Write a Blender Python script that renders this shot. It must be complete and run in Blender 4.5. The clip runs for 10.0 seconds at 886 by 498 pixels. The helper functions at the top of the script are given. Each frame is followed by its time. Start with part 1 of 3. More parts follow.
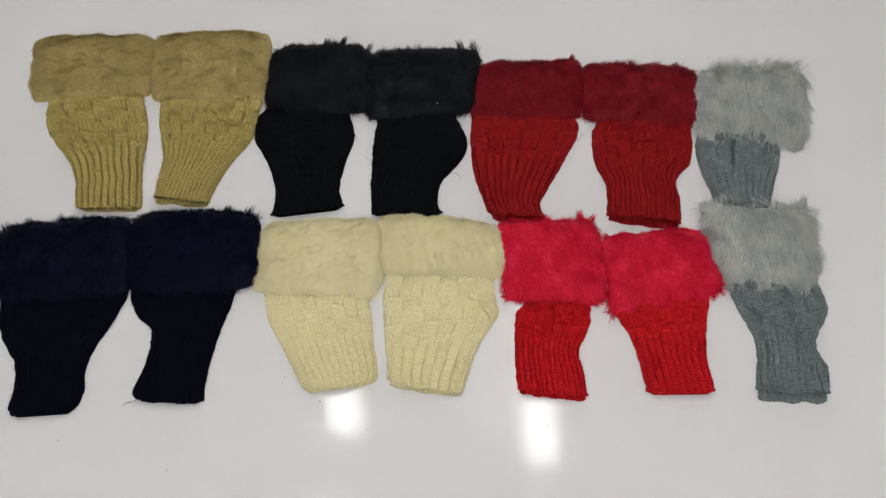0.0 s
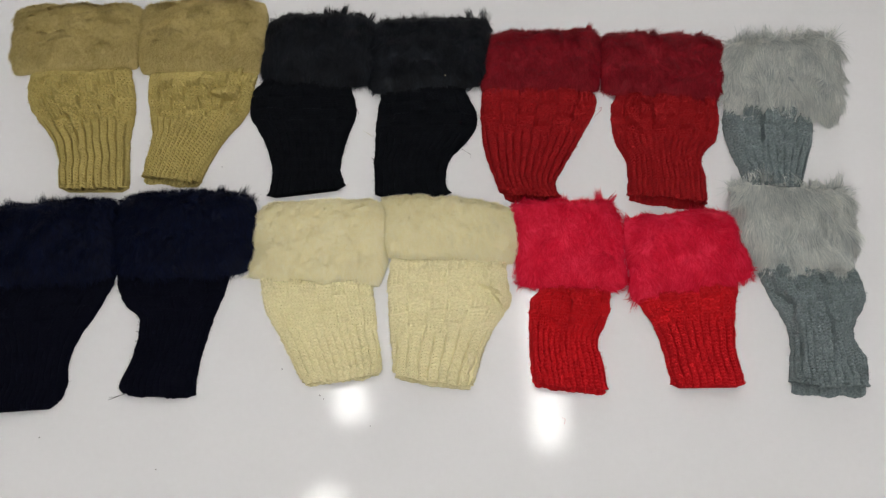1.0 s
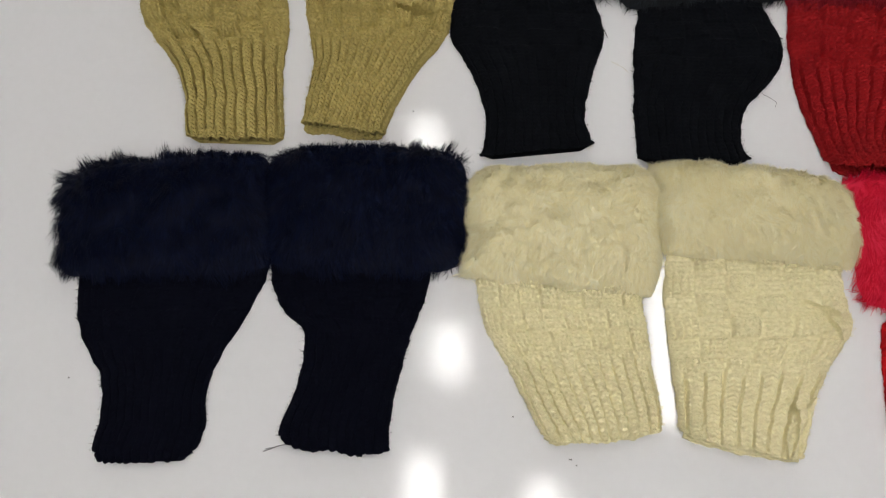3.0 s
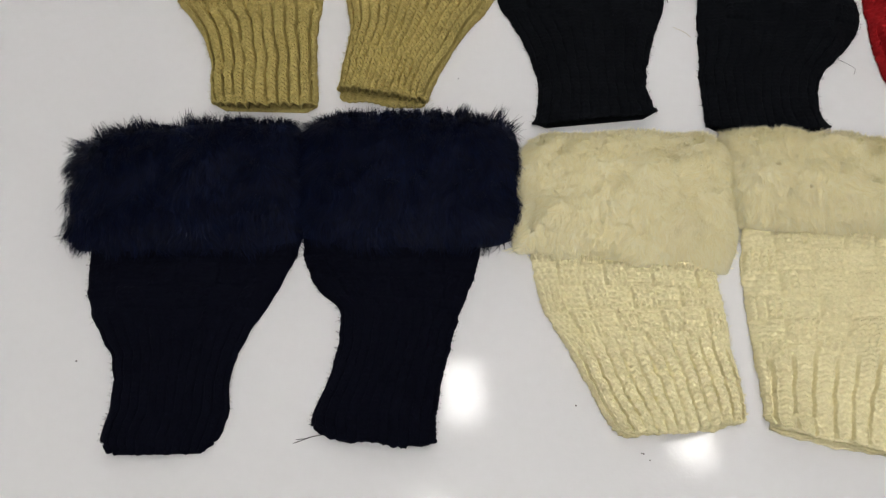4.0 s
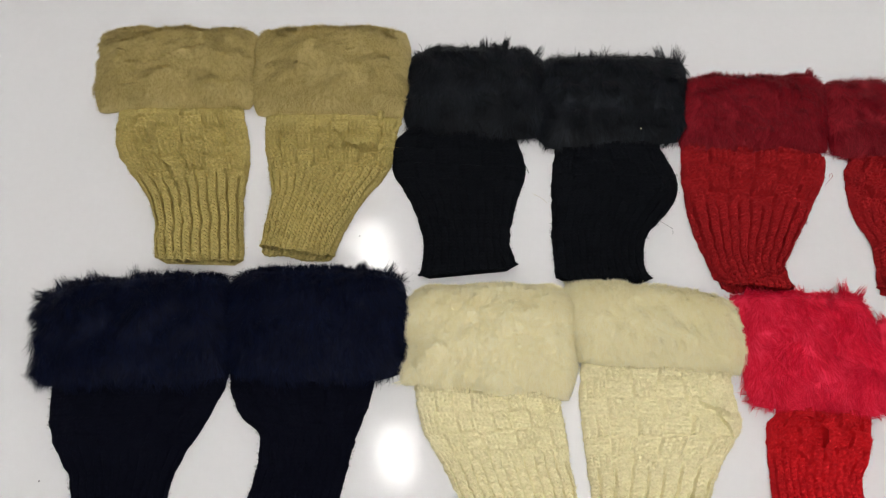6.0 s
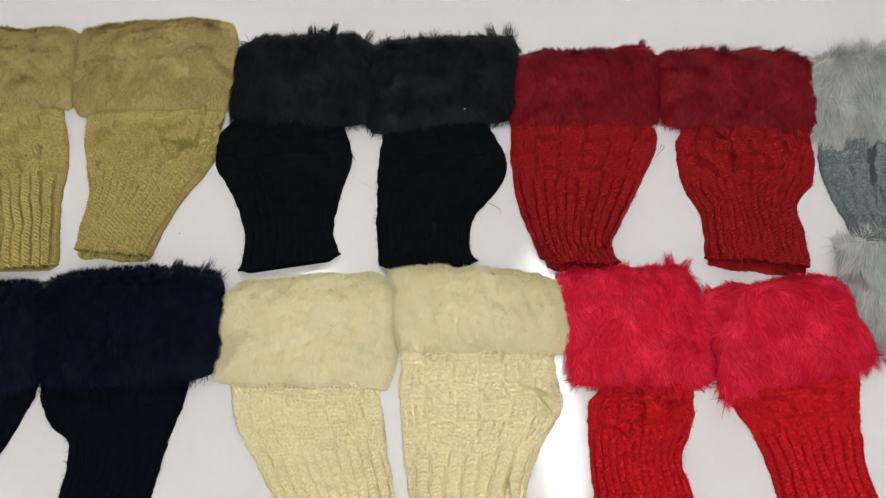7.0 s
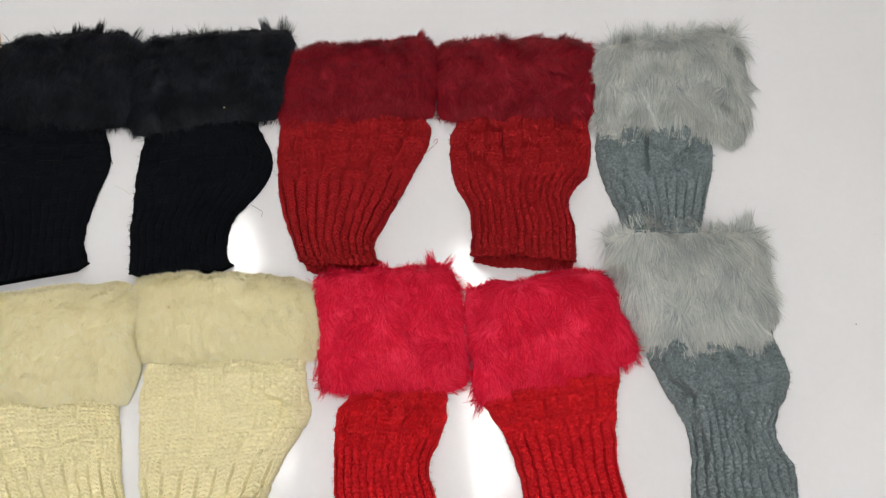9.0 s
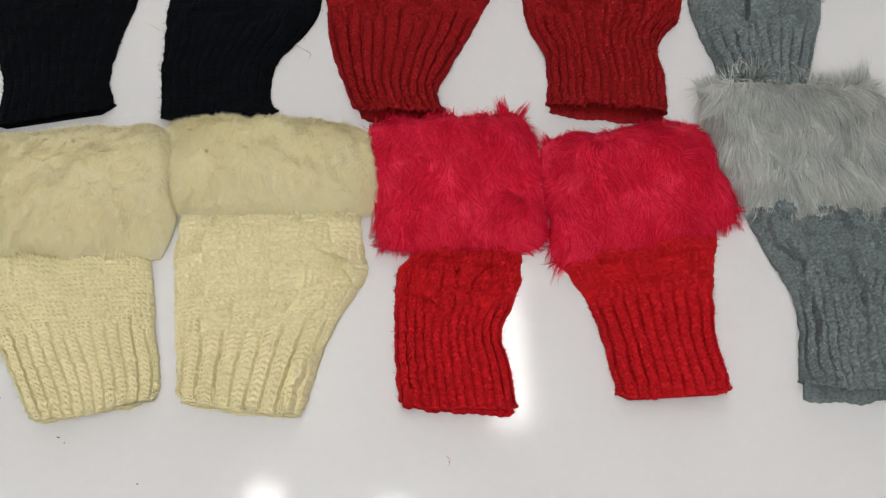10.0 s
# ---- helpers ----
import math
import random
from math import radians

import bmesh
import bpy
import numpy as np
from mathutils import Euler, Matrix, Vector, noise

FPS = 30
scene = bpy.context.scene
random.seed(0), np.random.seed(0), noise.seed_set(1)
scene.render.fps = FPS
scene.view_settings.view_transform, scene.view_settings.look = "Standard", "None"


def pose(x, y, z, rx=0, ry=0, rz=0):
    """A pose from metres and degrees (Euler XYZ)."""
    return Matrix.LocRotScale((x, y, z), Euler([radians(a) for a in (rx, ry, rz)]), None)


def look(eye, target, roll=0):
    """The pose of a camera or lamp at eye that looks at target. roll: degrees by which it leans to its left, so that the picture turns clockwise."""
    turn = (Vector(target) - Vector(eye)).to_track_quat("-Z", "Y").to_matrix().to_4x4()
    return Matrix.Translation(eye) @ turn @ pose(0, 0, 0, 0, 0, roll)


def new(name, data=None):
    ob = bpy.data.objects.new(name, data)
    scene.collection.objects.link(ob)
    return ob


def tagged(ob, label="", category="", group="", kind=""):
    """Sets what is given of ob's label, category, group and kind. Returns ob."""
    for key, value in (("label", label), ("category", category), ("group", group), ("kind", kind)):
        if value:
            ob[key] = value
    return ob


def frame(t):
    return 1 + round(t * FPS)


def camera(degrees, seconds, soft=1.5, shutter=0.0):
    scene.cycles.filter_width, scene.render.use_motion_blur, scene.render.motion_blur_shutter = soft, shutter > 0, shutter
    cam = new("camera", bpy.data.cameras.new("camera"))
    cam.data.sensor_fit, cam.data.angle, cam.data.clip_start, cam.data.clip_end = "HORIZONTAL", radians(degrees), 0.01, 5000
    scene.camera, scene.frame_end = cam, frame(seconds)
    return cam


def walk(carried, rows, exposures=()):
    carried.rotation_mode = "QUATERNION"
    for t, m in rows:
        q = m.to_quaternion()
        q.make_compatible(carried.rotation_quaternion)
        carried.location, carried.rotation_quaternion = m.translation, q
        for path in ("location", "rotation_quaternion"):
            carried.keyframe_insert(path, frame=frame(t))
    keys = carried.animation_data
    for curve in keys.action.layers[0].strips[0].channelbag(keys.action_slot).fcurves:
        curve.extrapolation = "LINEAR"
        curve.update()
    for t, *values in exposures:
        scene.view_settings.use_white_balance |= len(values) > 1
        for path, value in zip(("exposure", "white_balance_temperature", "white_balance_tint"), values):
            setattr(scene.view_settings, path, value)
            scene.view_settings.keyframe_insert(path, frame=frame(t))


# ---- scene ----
cam = camera(55.0, 10.0, soft=1.3)
PATH = [
    (0, (0.021, 0.088, 0.887), (-0.077, 0.908, -0.935), 2.1),
    (0.5, (0.017, 0.084, 0.874), (-0.075, 0.919, -0.942), 2.5),
    (1, (0.015, 0.113, 0.827), (-0.091, 0.897, -1.01), 1.2),
    (1.5, (-0.027, 0.156, 0.763), (-0.155, 0.924, -1.079), 0.0),
    (2, (-0.074, 0.201, 0.67), (-0.228, 0.921, -1.189), -2.0),
    (2.5, (-0.14, 0.217, 0.603), (-0.327, 0.853, -1.284), -5.6),
    (3, (-0.177, 0.232, 0.584), (-0.389, 0.842, -1.308), -7.6),
    (3.2, (-0.194, 0.235, 0.57), (-0.413, 0.852, -1.32), -7.8),
    (4.3, (-0.204, 0.187, 0.504), (-0.455, 0.948, -1.329), -6.4),
    (4.5, (-0.195, 0.188, 0.512), (-0.449, 0.968, -1.312), -6.3),
    (5, (-0.195, 0.219, 0.624), (-0.38, 1.067, -1.178), -0.9),
    (5.2, (-0.177, 0.217, 0.663), (-0.354, 1.076, -1.134), -0.4),
    (6.3, (-0.156, 0.215, 0.666), (-0.276, 1.058, -1.143), 1.9),
    (6.5, (-0.123, 0.222, 0.657), (-0.251, 1.072, -1.149), 0.7),
    (7, (-0.03, 0.24, 0.653), (-0.125, 1.074, -1.162), 0.9),
    (7.5, (0.044, 0.249, 0.646), (-0.025, 1.092, -1.166), 1.4),
    (8, (0.088, 0.258, 0.643), (0.035, 1.112, -1.165), 2.0),
    (8.5, (0.127, 0.273, 0.642), (0.077, 1.121, -1.169), 1.9),
    (9, (0.145, 0.278, 0.635), (0.109, 1.099, -1.188), 2.7),
    (9.5, (0.131, 0.254, 0.594), (0.1, 1.02, -1.253), 3.5),
    (10, (0.106, 0.24, 0.535), (0.062, 0.947, -1.335), 2.8),
]
# the clip's camera brightens a little over the far row
GAIN = ((0, -0.03), (1, -0.03), (2, -0.02), (3, -0.03), (4.5, 0.1), (5, 0.16), (6.5, 0.18), (7.5, 0.24), (8.5, 0.29), (9, 0.27), (9.5, 0.12), (10, 0.04))
walk(cam, [(t, look(eye, target, roll)) for t, eye, target, roll in PATH], GAIN)

# ---- light: ceiling battens over the table plus added fill rows, in a pale room ----
world = bpy.data.worlds.new("world")
scene.world = world
world.use_nodes = True
world.node_tree.nodes["Background"].inputs[0].default_value = (0.9, 0.95, 1.0, 1)
world.node_tree.nodes["Background"].inputs[1].default_value = 0.02
LAMP = 14.6
CEILING = 2.0
FLOOR = -0.75


# ---- materials ----
def shader(name):
    mat = bpy.data.materials.new(name)
    mat.use_nodes = True
    nodes, links = mat.node_tree.nodes, mat.node_tree.links
    return mat, nodes, links, nodes["Principled BSDF"]


def math_node(nodes, links, op, a, b=None, c=None):
    n = nodes.new("ShaderNodeMath")
    n.operation = op
    for i, v in enumerate((a, b, c)):
        if v is None:
            continue
        if isinstance(v, (int, float)):
            n.inputs[i].default_value = v
        else:
            links.new(v, n.inputs[i])
    return n.outputs[0]


def noise_node(nodes, links, scale, detail=3.0, vector=None, rough=0.5):
    n = nodes.new("ShaderNodeTexNoise")
    n.inputs["Scale"].default_value = scale
    n.inputs["Detail"].default_value = detail
    n.inputs["Roughness"].default_value = rough
    if vector is not None:
        links.new(vector, n.inputs["Vector"])
    return n.outputs["Fac"]


def ramp_node(nodes, links, fac, stops):
    n = nodes.new("ShaderNodeValToRGB")
    el = n.color_ramp.elements
    el[0].position, el[0].color = stops[0][0], (*stops[0][1], 1)
    el[1].position, el[1].color = stops[-1][0], (*stops[-1][1], 1)
    for p, c in stops[1:-1]:
        e = el.new(p)
        e.color = (*c, 1)
    links.new(fac, n.inputs[0])
    return n.outputs[0]


def bump_node(nodes, links, height, strength, distance, normal=None):
    n = nodes.new("ShaderNodeBump")
    n.inputs["Strength"].default_value = strength
    n.inputs["Distance"].default_value = distance
    links.new(height, n.inputs["Height"])
    if normal is not None:
        links.new(normal, n.inputs["Normal"])
    return n.outputs[0]


def shade(c, k):
    return tuple(min(1.0, v * k) for v in c)


def knit_material(name, colour, heather=1.0):
    """Acrylic yarn, slightly fuzzy; the stitches themselves are modelled."""
    mat, nodes, links, bsdf = shader(name)
    tex = nodes.new("ShaderNodeTexCoord")
    obj = tex.outputs["Object"]
    m = lambda op, a, b=None, c=None: math_node(nodes, links, op, a, b, c)
    fibre = noise_node(nodes, links, 1000.0, 2.0, obj)
    links.new(bump_node(nodes, links, fibre, 0.35, 0.0005), bsdf.inputs["Normal"])
    big = noise_node(nodes, links, 38.0, 3.0, obj)
    fine = noise_node(nodes, links, 520.0, 2.0, obj)
    blend = m("ADD", m("MULTIPLY", big, 0.2), m("MULTIPLY", fine, 0.8))
    links.new(ramp_node(nodes, links, blend, [(0.32, shade(colour, 1 - 0.28 * heather)), (0.5, colour), (0.68, shade(colour, 1 + 0.22 * heather))]), bsdf.inputs["Base Color"])
    bsdf.inputs["Roughness"].default_value = 0.9
    bsdf.inputs["Specular IOR Level"].default_value = 0.07
    return mat


def fur_material(name, dark, mid, light, gloss=0.5, spec=0.3, glow_through=0.1, patchy=0.28, grain=90.0):
    """Faux fur: each fibre its own tone, with soft patches across the pile."""
    mat, nodes, links, bsdf = shader(name)
    geo = nodes.new("ShaderNodeNewGeometry")
    tex = nodes.new("ShaderNodeTexCoord")
    patch = noise_node(nodes, links, grain, 3.0, tex.outputs["Object"])
    fac = math_node(nodes, links, "ADD", math_node(nodes, links, "MULTIPLY", geo.outputs["Random Per Island"], 1 - patchy), math_node(nodes, links, "MULTIPLY", patch, patchy))
    links.new(ramp_node(nodes, links, fac, [(0.2, dark), (0.5, mid), (0.8, light)]), bsdf.inputs["Base Color"])
    bsdf.inputs["Roughness"].default_value = gloss
    bsdf.inputs["Specular IOR Level"].default_value = spec
    thin = nodes.new("ShaderNodeBsdfTranslucent")
    links.new(bsdf.inputs["Base Color"].links[0].from_socket, thin.inputs["Color"])
    both = nodes.new("ShaderNodeMixShader")
    both.inputs[0].default_value = glow_through
    links.new(bsdf.outputs[0], both.inputs[1])
    links.new(thin.outputs[0], both.inputs[2])
    links.new(both.outputs[0], nodes["Material Output"].inputs["Surface"])
    return mat


def table_material():
    """White lacquer with fine orange peel, faint smudges and dust."""
    mat, nodes, links, bsdf = shader("white_lacquer")
    tex = nodes.new("ShaderNodeTexCoord")
    obj = tex.outputs["Object"]
    cloud = noise_node(nodes, links, 3.0, 4.0, obj)
    speck = noise_node(nodes, links, 160.0, 2.0, obj)
    fac = math_node(nodes, links, "ADD", math_node(nodes, links, "MULTIPLY", cloud, 0.8), math_node(nodes, links, "MULTIPLY", speck, 0.2))
    links.new(ramp_node(nodes, links, fac, [(0.3, (0.665, 0.663, 0.676)), (0.7, (0.725, 0.725, 0.742))]), bsdf.inputs["Base Color"])
    peel = noise_node(nodes, links, 480.0, 1.0, obj)
    links.new(bump_node(nodes, links, peel, 1.0, 0.000035), bsdf.inputs["Normal"])
    smear = noise_node(nodes, links, 9.0, 4.0, obj)
    links.new(math_node(nodes, links, "MULTIPLY_ADD", smear, 0.04, 0.025), bsdf.inputs["Roughness"])
    bsdf.inputs["Specular IOR Level"].default_value = 0.5
    return mat


def paint_material(name, colour, rough=0.8, scale=6.0):
    mat, nodes, links, bsdf = shader(name)
    tex = nodes.new("ShaderNodeTexCoord")
    fac = noise_node(nodes, links, scale, 4.0, tex.outputs["Object"])
    links.new(ramp_node(nodes, links, fac, [(0.3, shade(colour, 0.93)), (0.7, shade(colour, 1.04))]), bsdf.inputs["Base Color"])
    fine = noise_node(nodes, links, 120.0, 3.0, tex.outputs["Object"])
    links.new(bump_node(nodes, links, fine, 0.15, 0.002), bsdf.inputs["Normal"])
    bsdf.inputs["Roughness"].default_value = rough
    return mat


def glow_material(name, colour, strength):
    mat, nodes, links, bsdf = shader(name)
    bsdf.inputs["Base Color"].default_value = (0.9, 0.9, 0.9, 1)
    bsdf.inputs["Emission Color"].default_value = (*colour, 1)
    bsdf.inputs["Emission Strength"].default_value = strength
    return mat


TABLE = table_material()
WALL = paint_material("wall_paint", (0.72, 0.70, 0.68))
CEIL = paint_material("ceiling_paint", (0.82, 0.82, 0.81))
FLOORING = paint_material("floor_vinyl", (0.22, 0.21, 0.20), 0.5)
METAL = paint_material("white_steel", (0.75, 0.75, 0.75), 0.4)
GLOW = glow_material("diffuser_glow", (1.0, 0.98, 0.95), LAMP)
LINT = paint_material("dark_lint", (0.05, 0.045, 0.05), 0.9, 300.0)

# knit colour; fur dark, mid and light
YARN = {
    "tan": ((0.4, 0.325, 0.118), (0.40, 0.31, 0.105), (0.53, 0.43, 0.165), (0.64, 0.53, 0.24)),
    "black": ((0.0026, 0.0034, 0.005), (0.0018, 0.0024, 0.0036), (0.0052, 0.0066, 0.0095), (0.018, 0.022, 0.029)),
    "maroon": ((0.28, 0.0105, 0.0125), (0.15, 0.0035, 0.008), (0.23, 0.006, 0.014), (0.31, 0.013, 0.024)),
    "grey": ((0.168, 0.203, 0.208), (0.27, 0.32, 0.34), (0.57, 0.595, 0.57), (0.82, 0.82, 0.76)),
    "navy": ((0.0013, 0.0018, 0.0058), (0.0008, 0.0016, 0.0075), (0.0018, 0.0035, 0.016), (0.0048, 0.009, 0.032)),
    "cream": ((0.72, 0.66, 0.41), (0.93, 0.85, 0.54), (0.98, 0.92, 0.64), (0.99, 0.95, 0.72)),
    "red": ((0.5, 0.011, 0.016), (0.50, 0.004, 0.018), (0.74, 0.008, 0.040), (0.90, 0.045, 0.11)),
}
KNIT = {k: knit_material(k + "_yarn", v[0], {"grey": 1.2, "tan": 0.8, "cream": 0.35}.get(k, 0.55)) for k, v in YARN.items()}
FUR = {k: fur_material(k + "_fur", *v[1:], spec={"black": 0.12, "navy": 0.1, "red": 0.1, "maroon": 0.12}.get(k, 0.25), glow_through={"tan": 0.22, "cream": 0.3, "grey": 0.18}.get(k, 0.06), **({"patchy": 0.55, "grain": 38.0} if k in ("grey", "red", "black") else {})) for k, v in YARN.items()}


# ---- mesh tools ----
def mesh_object(name, data, material, parent=None, label=""):
    ob = new(name, data)
    data.materials.append(material)
    ob.parent = parent
    return tagged(ob, label)


def part(name, bm, material, parent=None, label=""):
    data = bpy.data.meshes.new(name)
    bm.to_mesh(data)
    bm.free()
    return mesh_object(name, data, material, parent, label)


def box(bm, lo, hi, bevel=0.0):
    size = [h - l for l, h in zip(lo, hi)]
    mid = [(h + l) / 2 for l, h in zip(lo, hi)]
    made = bmesh.ops.create_cube(bm, size=1.0, matrix=Matrix.LocRotScale(mid, None, size))
    if bevel:
        edges = list({e for v in made["verts"] for e in v.link_edges})
        bmesh.ops.bevel(bm, geom=edges, offset=bevel, segments=3, profile=0.5, affect="EDGES")
    return bm


def grid_mesh(name, verts, faces, smooth=True):
    data = bpy.data.meshes.new(name)
    data.vertices.add(len(verts))
    data.vertices.foreach_set("co", np.asarray(verts, np.float32).ravel())
    sizes = np.array([len(f) for f in faces]) if isinstance(faces, list) else np.full(len(faces), faces.shape[1])
    loops = np.concatenate([np.asarray(f) for f in faces]) if isinstance(faces, list) else faces.ravel()
    data.loops.add(len(loops))
    data.loops.foreach_set("vertex_index", loops.astype(np.int32))
    data.polygons.add(len(sizes))
    data.polygons.foreach_set("loop_start", np.r_[0, np.cumsum(sizes)[:-1]].astype(np.int32))
    data.polygons.foreach_set("use_smooth", np.full(len(sizes), smooth))
    data.update(calc_edges=True)
    return data


class Waves:
    """Smooth random field on the plane, values about -1 to 1."""

    def __init__(self, rng, length, n=14):
        a = rng.uniform(0, 2 * np.pi, n)
        k = 2 * np.pi / (length * rng.uniform(0.7, 1.6, n))
        self.kx, self.ky, self.ph = k * np.cos(a), k * np.sin(a), rng.uniform(0, 2 * np.pi, n)

    def __call__(self, x, y):
        s = np.zeros_like(x)
        for kx, ky, ph in zip(self.kx, self.ky, self.ph):
            s += np.sin(kx * x + ky * y + ph)
        return s / np.sqrt(len(self.kx)) * 0.8


def spline(rows, n):
    """A smooth run of n rows through the given ones, evenly spaced by length."""
    p = np.array(rows, float)
    ext = np.vstack([2 * p[0] - p[1], p, 2 * p[-1] - p[-2]])
    out = []
    for i in range(len(p) - 1):
        a, b, c, d = ext[i : i + 4]
        for f in np.linspace(0, 1, 60, endpoint=False):
            out.append(0.5 * (2 * b + (c - a) * f + (2 * a - 5 * b + 4 * c - d) * f * f + (3 * b - a - 3 * c + d) * f**3))
    out.append(p[-1])
    out = np.array(out)
    mid = (out[:, :2] + out[:, 2:]) / 2
    run = np.r_[0, np.cumsum(np.linalg.norm(np.diff(mid, axis=0), axis=1))]
    want = np.linspace(0, run[-1], n)
    return np.stack([np.interp(want, run, out[:, c]) for c in range(out.shape[1])], 1), run[-1]


# ---- mittens ----
def knit_body(rows, seed, ribs, cuff, cells, creases, puff, gape, wave, rumple, back, colour, root, relief=1.0):
    """A knitted tube lying flat: rows of left and right edge from the fur to the hem. Ribs near the hem, basket weave above."""
    rng = np.random.default_rng(seed)
    NU, NB, STEP = 210, 8, 0.00046
    _, length = spline(rows, 10)
    NV = int(length / STEP)
    rail, _ = spline(rows, NV)
    wob = Waves(rng, 0.012)
    v = np.linspace(length, 0, NV)                    # metres above the hem
    nub = Waves(rng, 0.0035)
    edge = 0.0005 * np.stack([wob(v, v * 0), wob(v, v * 0 + 5)], 1) + 0.0003 * np.stack([nub(v, v * 0), nub(v, v * 0 + 5)], 1)
    rail[:, 0] += edge[:, 0]
    rail[:, 2] += edge[:, 1]
    s = 0.5 - 0.5 * np.cos(np.linspace(0.10, np.pi - 0.10, NU)) / np.cos(0.10)
    S, V = np.meshgrid(s, v)
    X = rail[:, 0:1] * (1 - S) + rail[:, 2:3] * S
    Y = rail[:, 1:2] * (1 - S) + rail[:, 3:4] * S
    W = np.linalg.norm(rail[:, 2:] - rail[:, :2], axis=1)[:, None]
    dome = np.sqrt(np.clip(1 - np.abs(2 * S - 1) ** 5, 0, 1))
    Z = 0.0012 + puff * dome
    # relief
    flow = 0.10 * Waves(rng, 0.05)(X, Y)
    rib_top = cuff + 0.004 * Waves(rng, 0.03)(X, Y)
    k = 1 / (1 + np.exp((V - rib_top) / 0.0016))
    ph = S * ribs + flow + 0.5 * wave * np.sin(V * 70 + 2.2 * S)
    valley = np.abs(((ph + 0.5) % 1) - 0.5) * 2              # 0 on a ridge, 1 in a groove
    rib = 1 - 0.12 * valley**2 - 1.15 * np.clip((valley - 0.68) / 0.32, 0, 1) ** 1.1
    row = V / 0.0034
    half = np.abs(((ph * 2 + 0.5) % 1) - 0.5) * 2            # two columns of stitches on each rib
    stitch = 0.5 + 0.5 * np.cos(2 * np.pi * (row + 0.45 * half))
    rib = rib + (0.28 * stitch - 0.24 * np.clip((half - 0.68) / 0.32, 0, 1)) * np.clip(1.4 - valley, 0, 1)
    proud = {"cream": 0.66, "grey": 0.85}.get(colour, 0.92)    # how far the knit cells stand over the purl ones
    ch, STITCH = 0.0152, 4.5                                 # height of a cell, stitches in it
    cu, cv = S * cells + 0.5 * flow, V / ch + 0.35 * flow
    parity = (np.floor(cu) + np.floor(cv)) % 2
    fu, fv = cu % 1, cv % 1
    side = np.clip(np.minimum(fu, 1 - fu) * 9, 0, 1)
    ends = np.clip(np.minimum(fv, 1 - fv) * 9, 0, 1)
    leg = np.abs(((fu * 4) % 1) - 0.5) * 2                   # 0 at the middle of a column, 1 between columns
    plain = proud * (side * ends) ** 0.5 + 0.42 * (1 - leg**4) * side + 0.42 * (0.5 + 0.5 * np.cos(2 * np.pi * (cv * STITCH + 0.5 * leg))) * (1 - leg**3)
    bead = 0.5 + 0.5 * np.cos(2 * np.pi * (fu * 4 + 0.5 * np.floor(cv * STITCH)))
    purl = 0.06 * side + 0.52 * side**0.5 * np.abs(np.sin(np.pi * cv * STITCH)) ** 0.55 * (0.4 + 0.6 * bead)
    weave = np.where(parity > 0, plain, purl)
    fade = np.clip(dome * 1.2, 0, 1)
    hole = np.clip(leg - 0.55, 0, 1) / 0.45 * (0.5 - 0.5 * np.cos(2 * np.pi * cv * STITCH)) * (parity > 0)
    weave = weave - 0.18 * hole - 0.30 * (1 - ends) * (parity > 0)
    tucked = 0.15 + 0.85 * np.clip((length - V - 0.017) / 0.014, 0, 1)   # pressed flat under the fur
    Z += fade * tucked * relief * (k * 0.0050 * rib + (1 - k) * 0.0042 * weave)
    # soft folds
    Z += fade * tucked * rumple * (0.0015 * Waves(rng, 0.04)(X, Y) + 0.0007 * Waves(rng, 0.014)(X, Y))
    for x0, y0, x1, y1, depth, wide in creases:
        d = np.array([x1 - x0, y1 - y0])
        L = np.hypot(*d)
        d /= L
        a = (X - x0) * d[0] + (Y - y0) * d[1]
        b = (X - x0) * -d[1] + (Y - y0) * d[0] + 0.0022 * np.sin(a * 150 + seed)
        live = np.exp(-np.clip(np.maximum(-a, a - L), 0, None) ** 2 / (0.005**2))
        tuck = 1 / (1 + np.exp(-b / 0.0007))
        over = live * tuck * np.exp(-((b - 0.5 * wide) / (0.8 * wide)) ** 2) * depth * 0.4
        X, Y = X + over * d[1], Y - over * d[0]
        Z += fade * tucked * live * depth * (1.3 * tuck * np.exp(-np.clip(b, 0, None) / (2.2 * wide)) - 0.7 * (1 - tuck) * np.exp(np.clip(b, None, 0) / wide))
    # the hem lifts open a little
    lift = np.exp(-((V / 0.016) ** 2))
    Z += lift * gape * np.clip(dome * 1.1, 0, 1) * (0.65 + 0.35 * Waves(rng, 0.03)(X, X * 0))
    Y += np.exp(-((V / 0.006) ** 2)) * 0.0055 * np.abs(2 * S - 1) ** 9
    near_hem = np.exp(-((V / 0.012) ** 2))
    Y -= near_hem * (0.0016 * Waves(rng, 0.035)(X, X * 0) + 0.0011 * (1 - valley**2) + 0.0006 * Waves(rng, 0.006)(X, X * 0))
    Z = np.maximum(Z, 0.0012)
    top = np.stack([X, Y, Z], -1)
    fb = np.linspace(1, 0, NB + 2)[1:-1]
    SB = s[0] + (s[-1] - s[0]) * fb
    under = np.stack([rail[:, 0:1] * (1 - SB) + rail[:, 2:3] * SB, rail[:, 1:2] * (1 - SB) + rail[:, 3:4] * SB, np.full((NV, NB), 0.0004)], -1)
    ring = np.concatenate([top, under], 1)
    # inside of the open hem
    last, inner = ring[-1], []
    mid = last.mean(0)
    up = (ring[-2].mean(0) - ring[-1].mean(0))
    up /= np.linalg.norm(up)
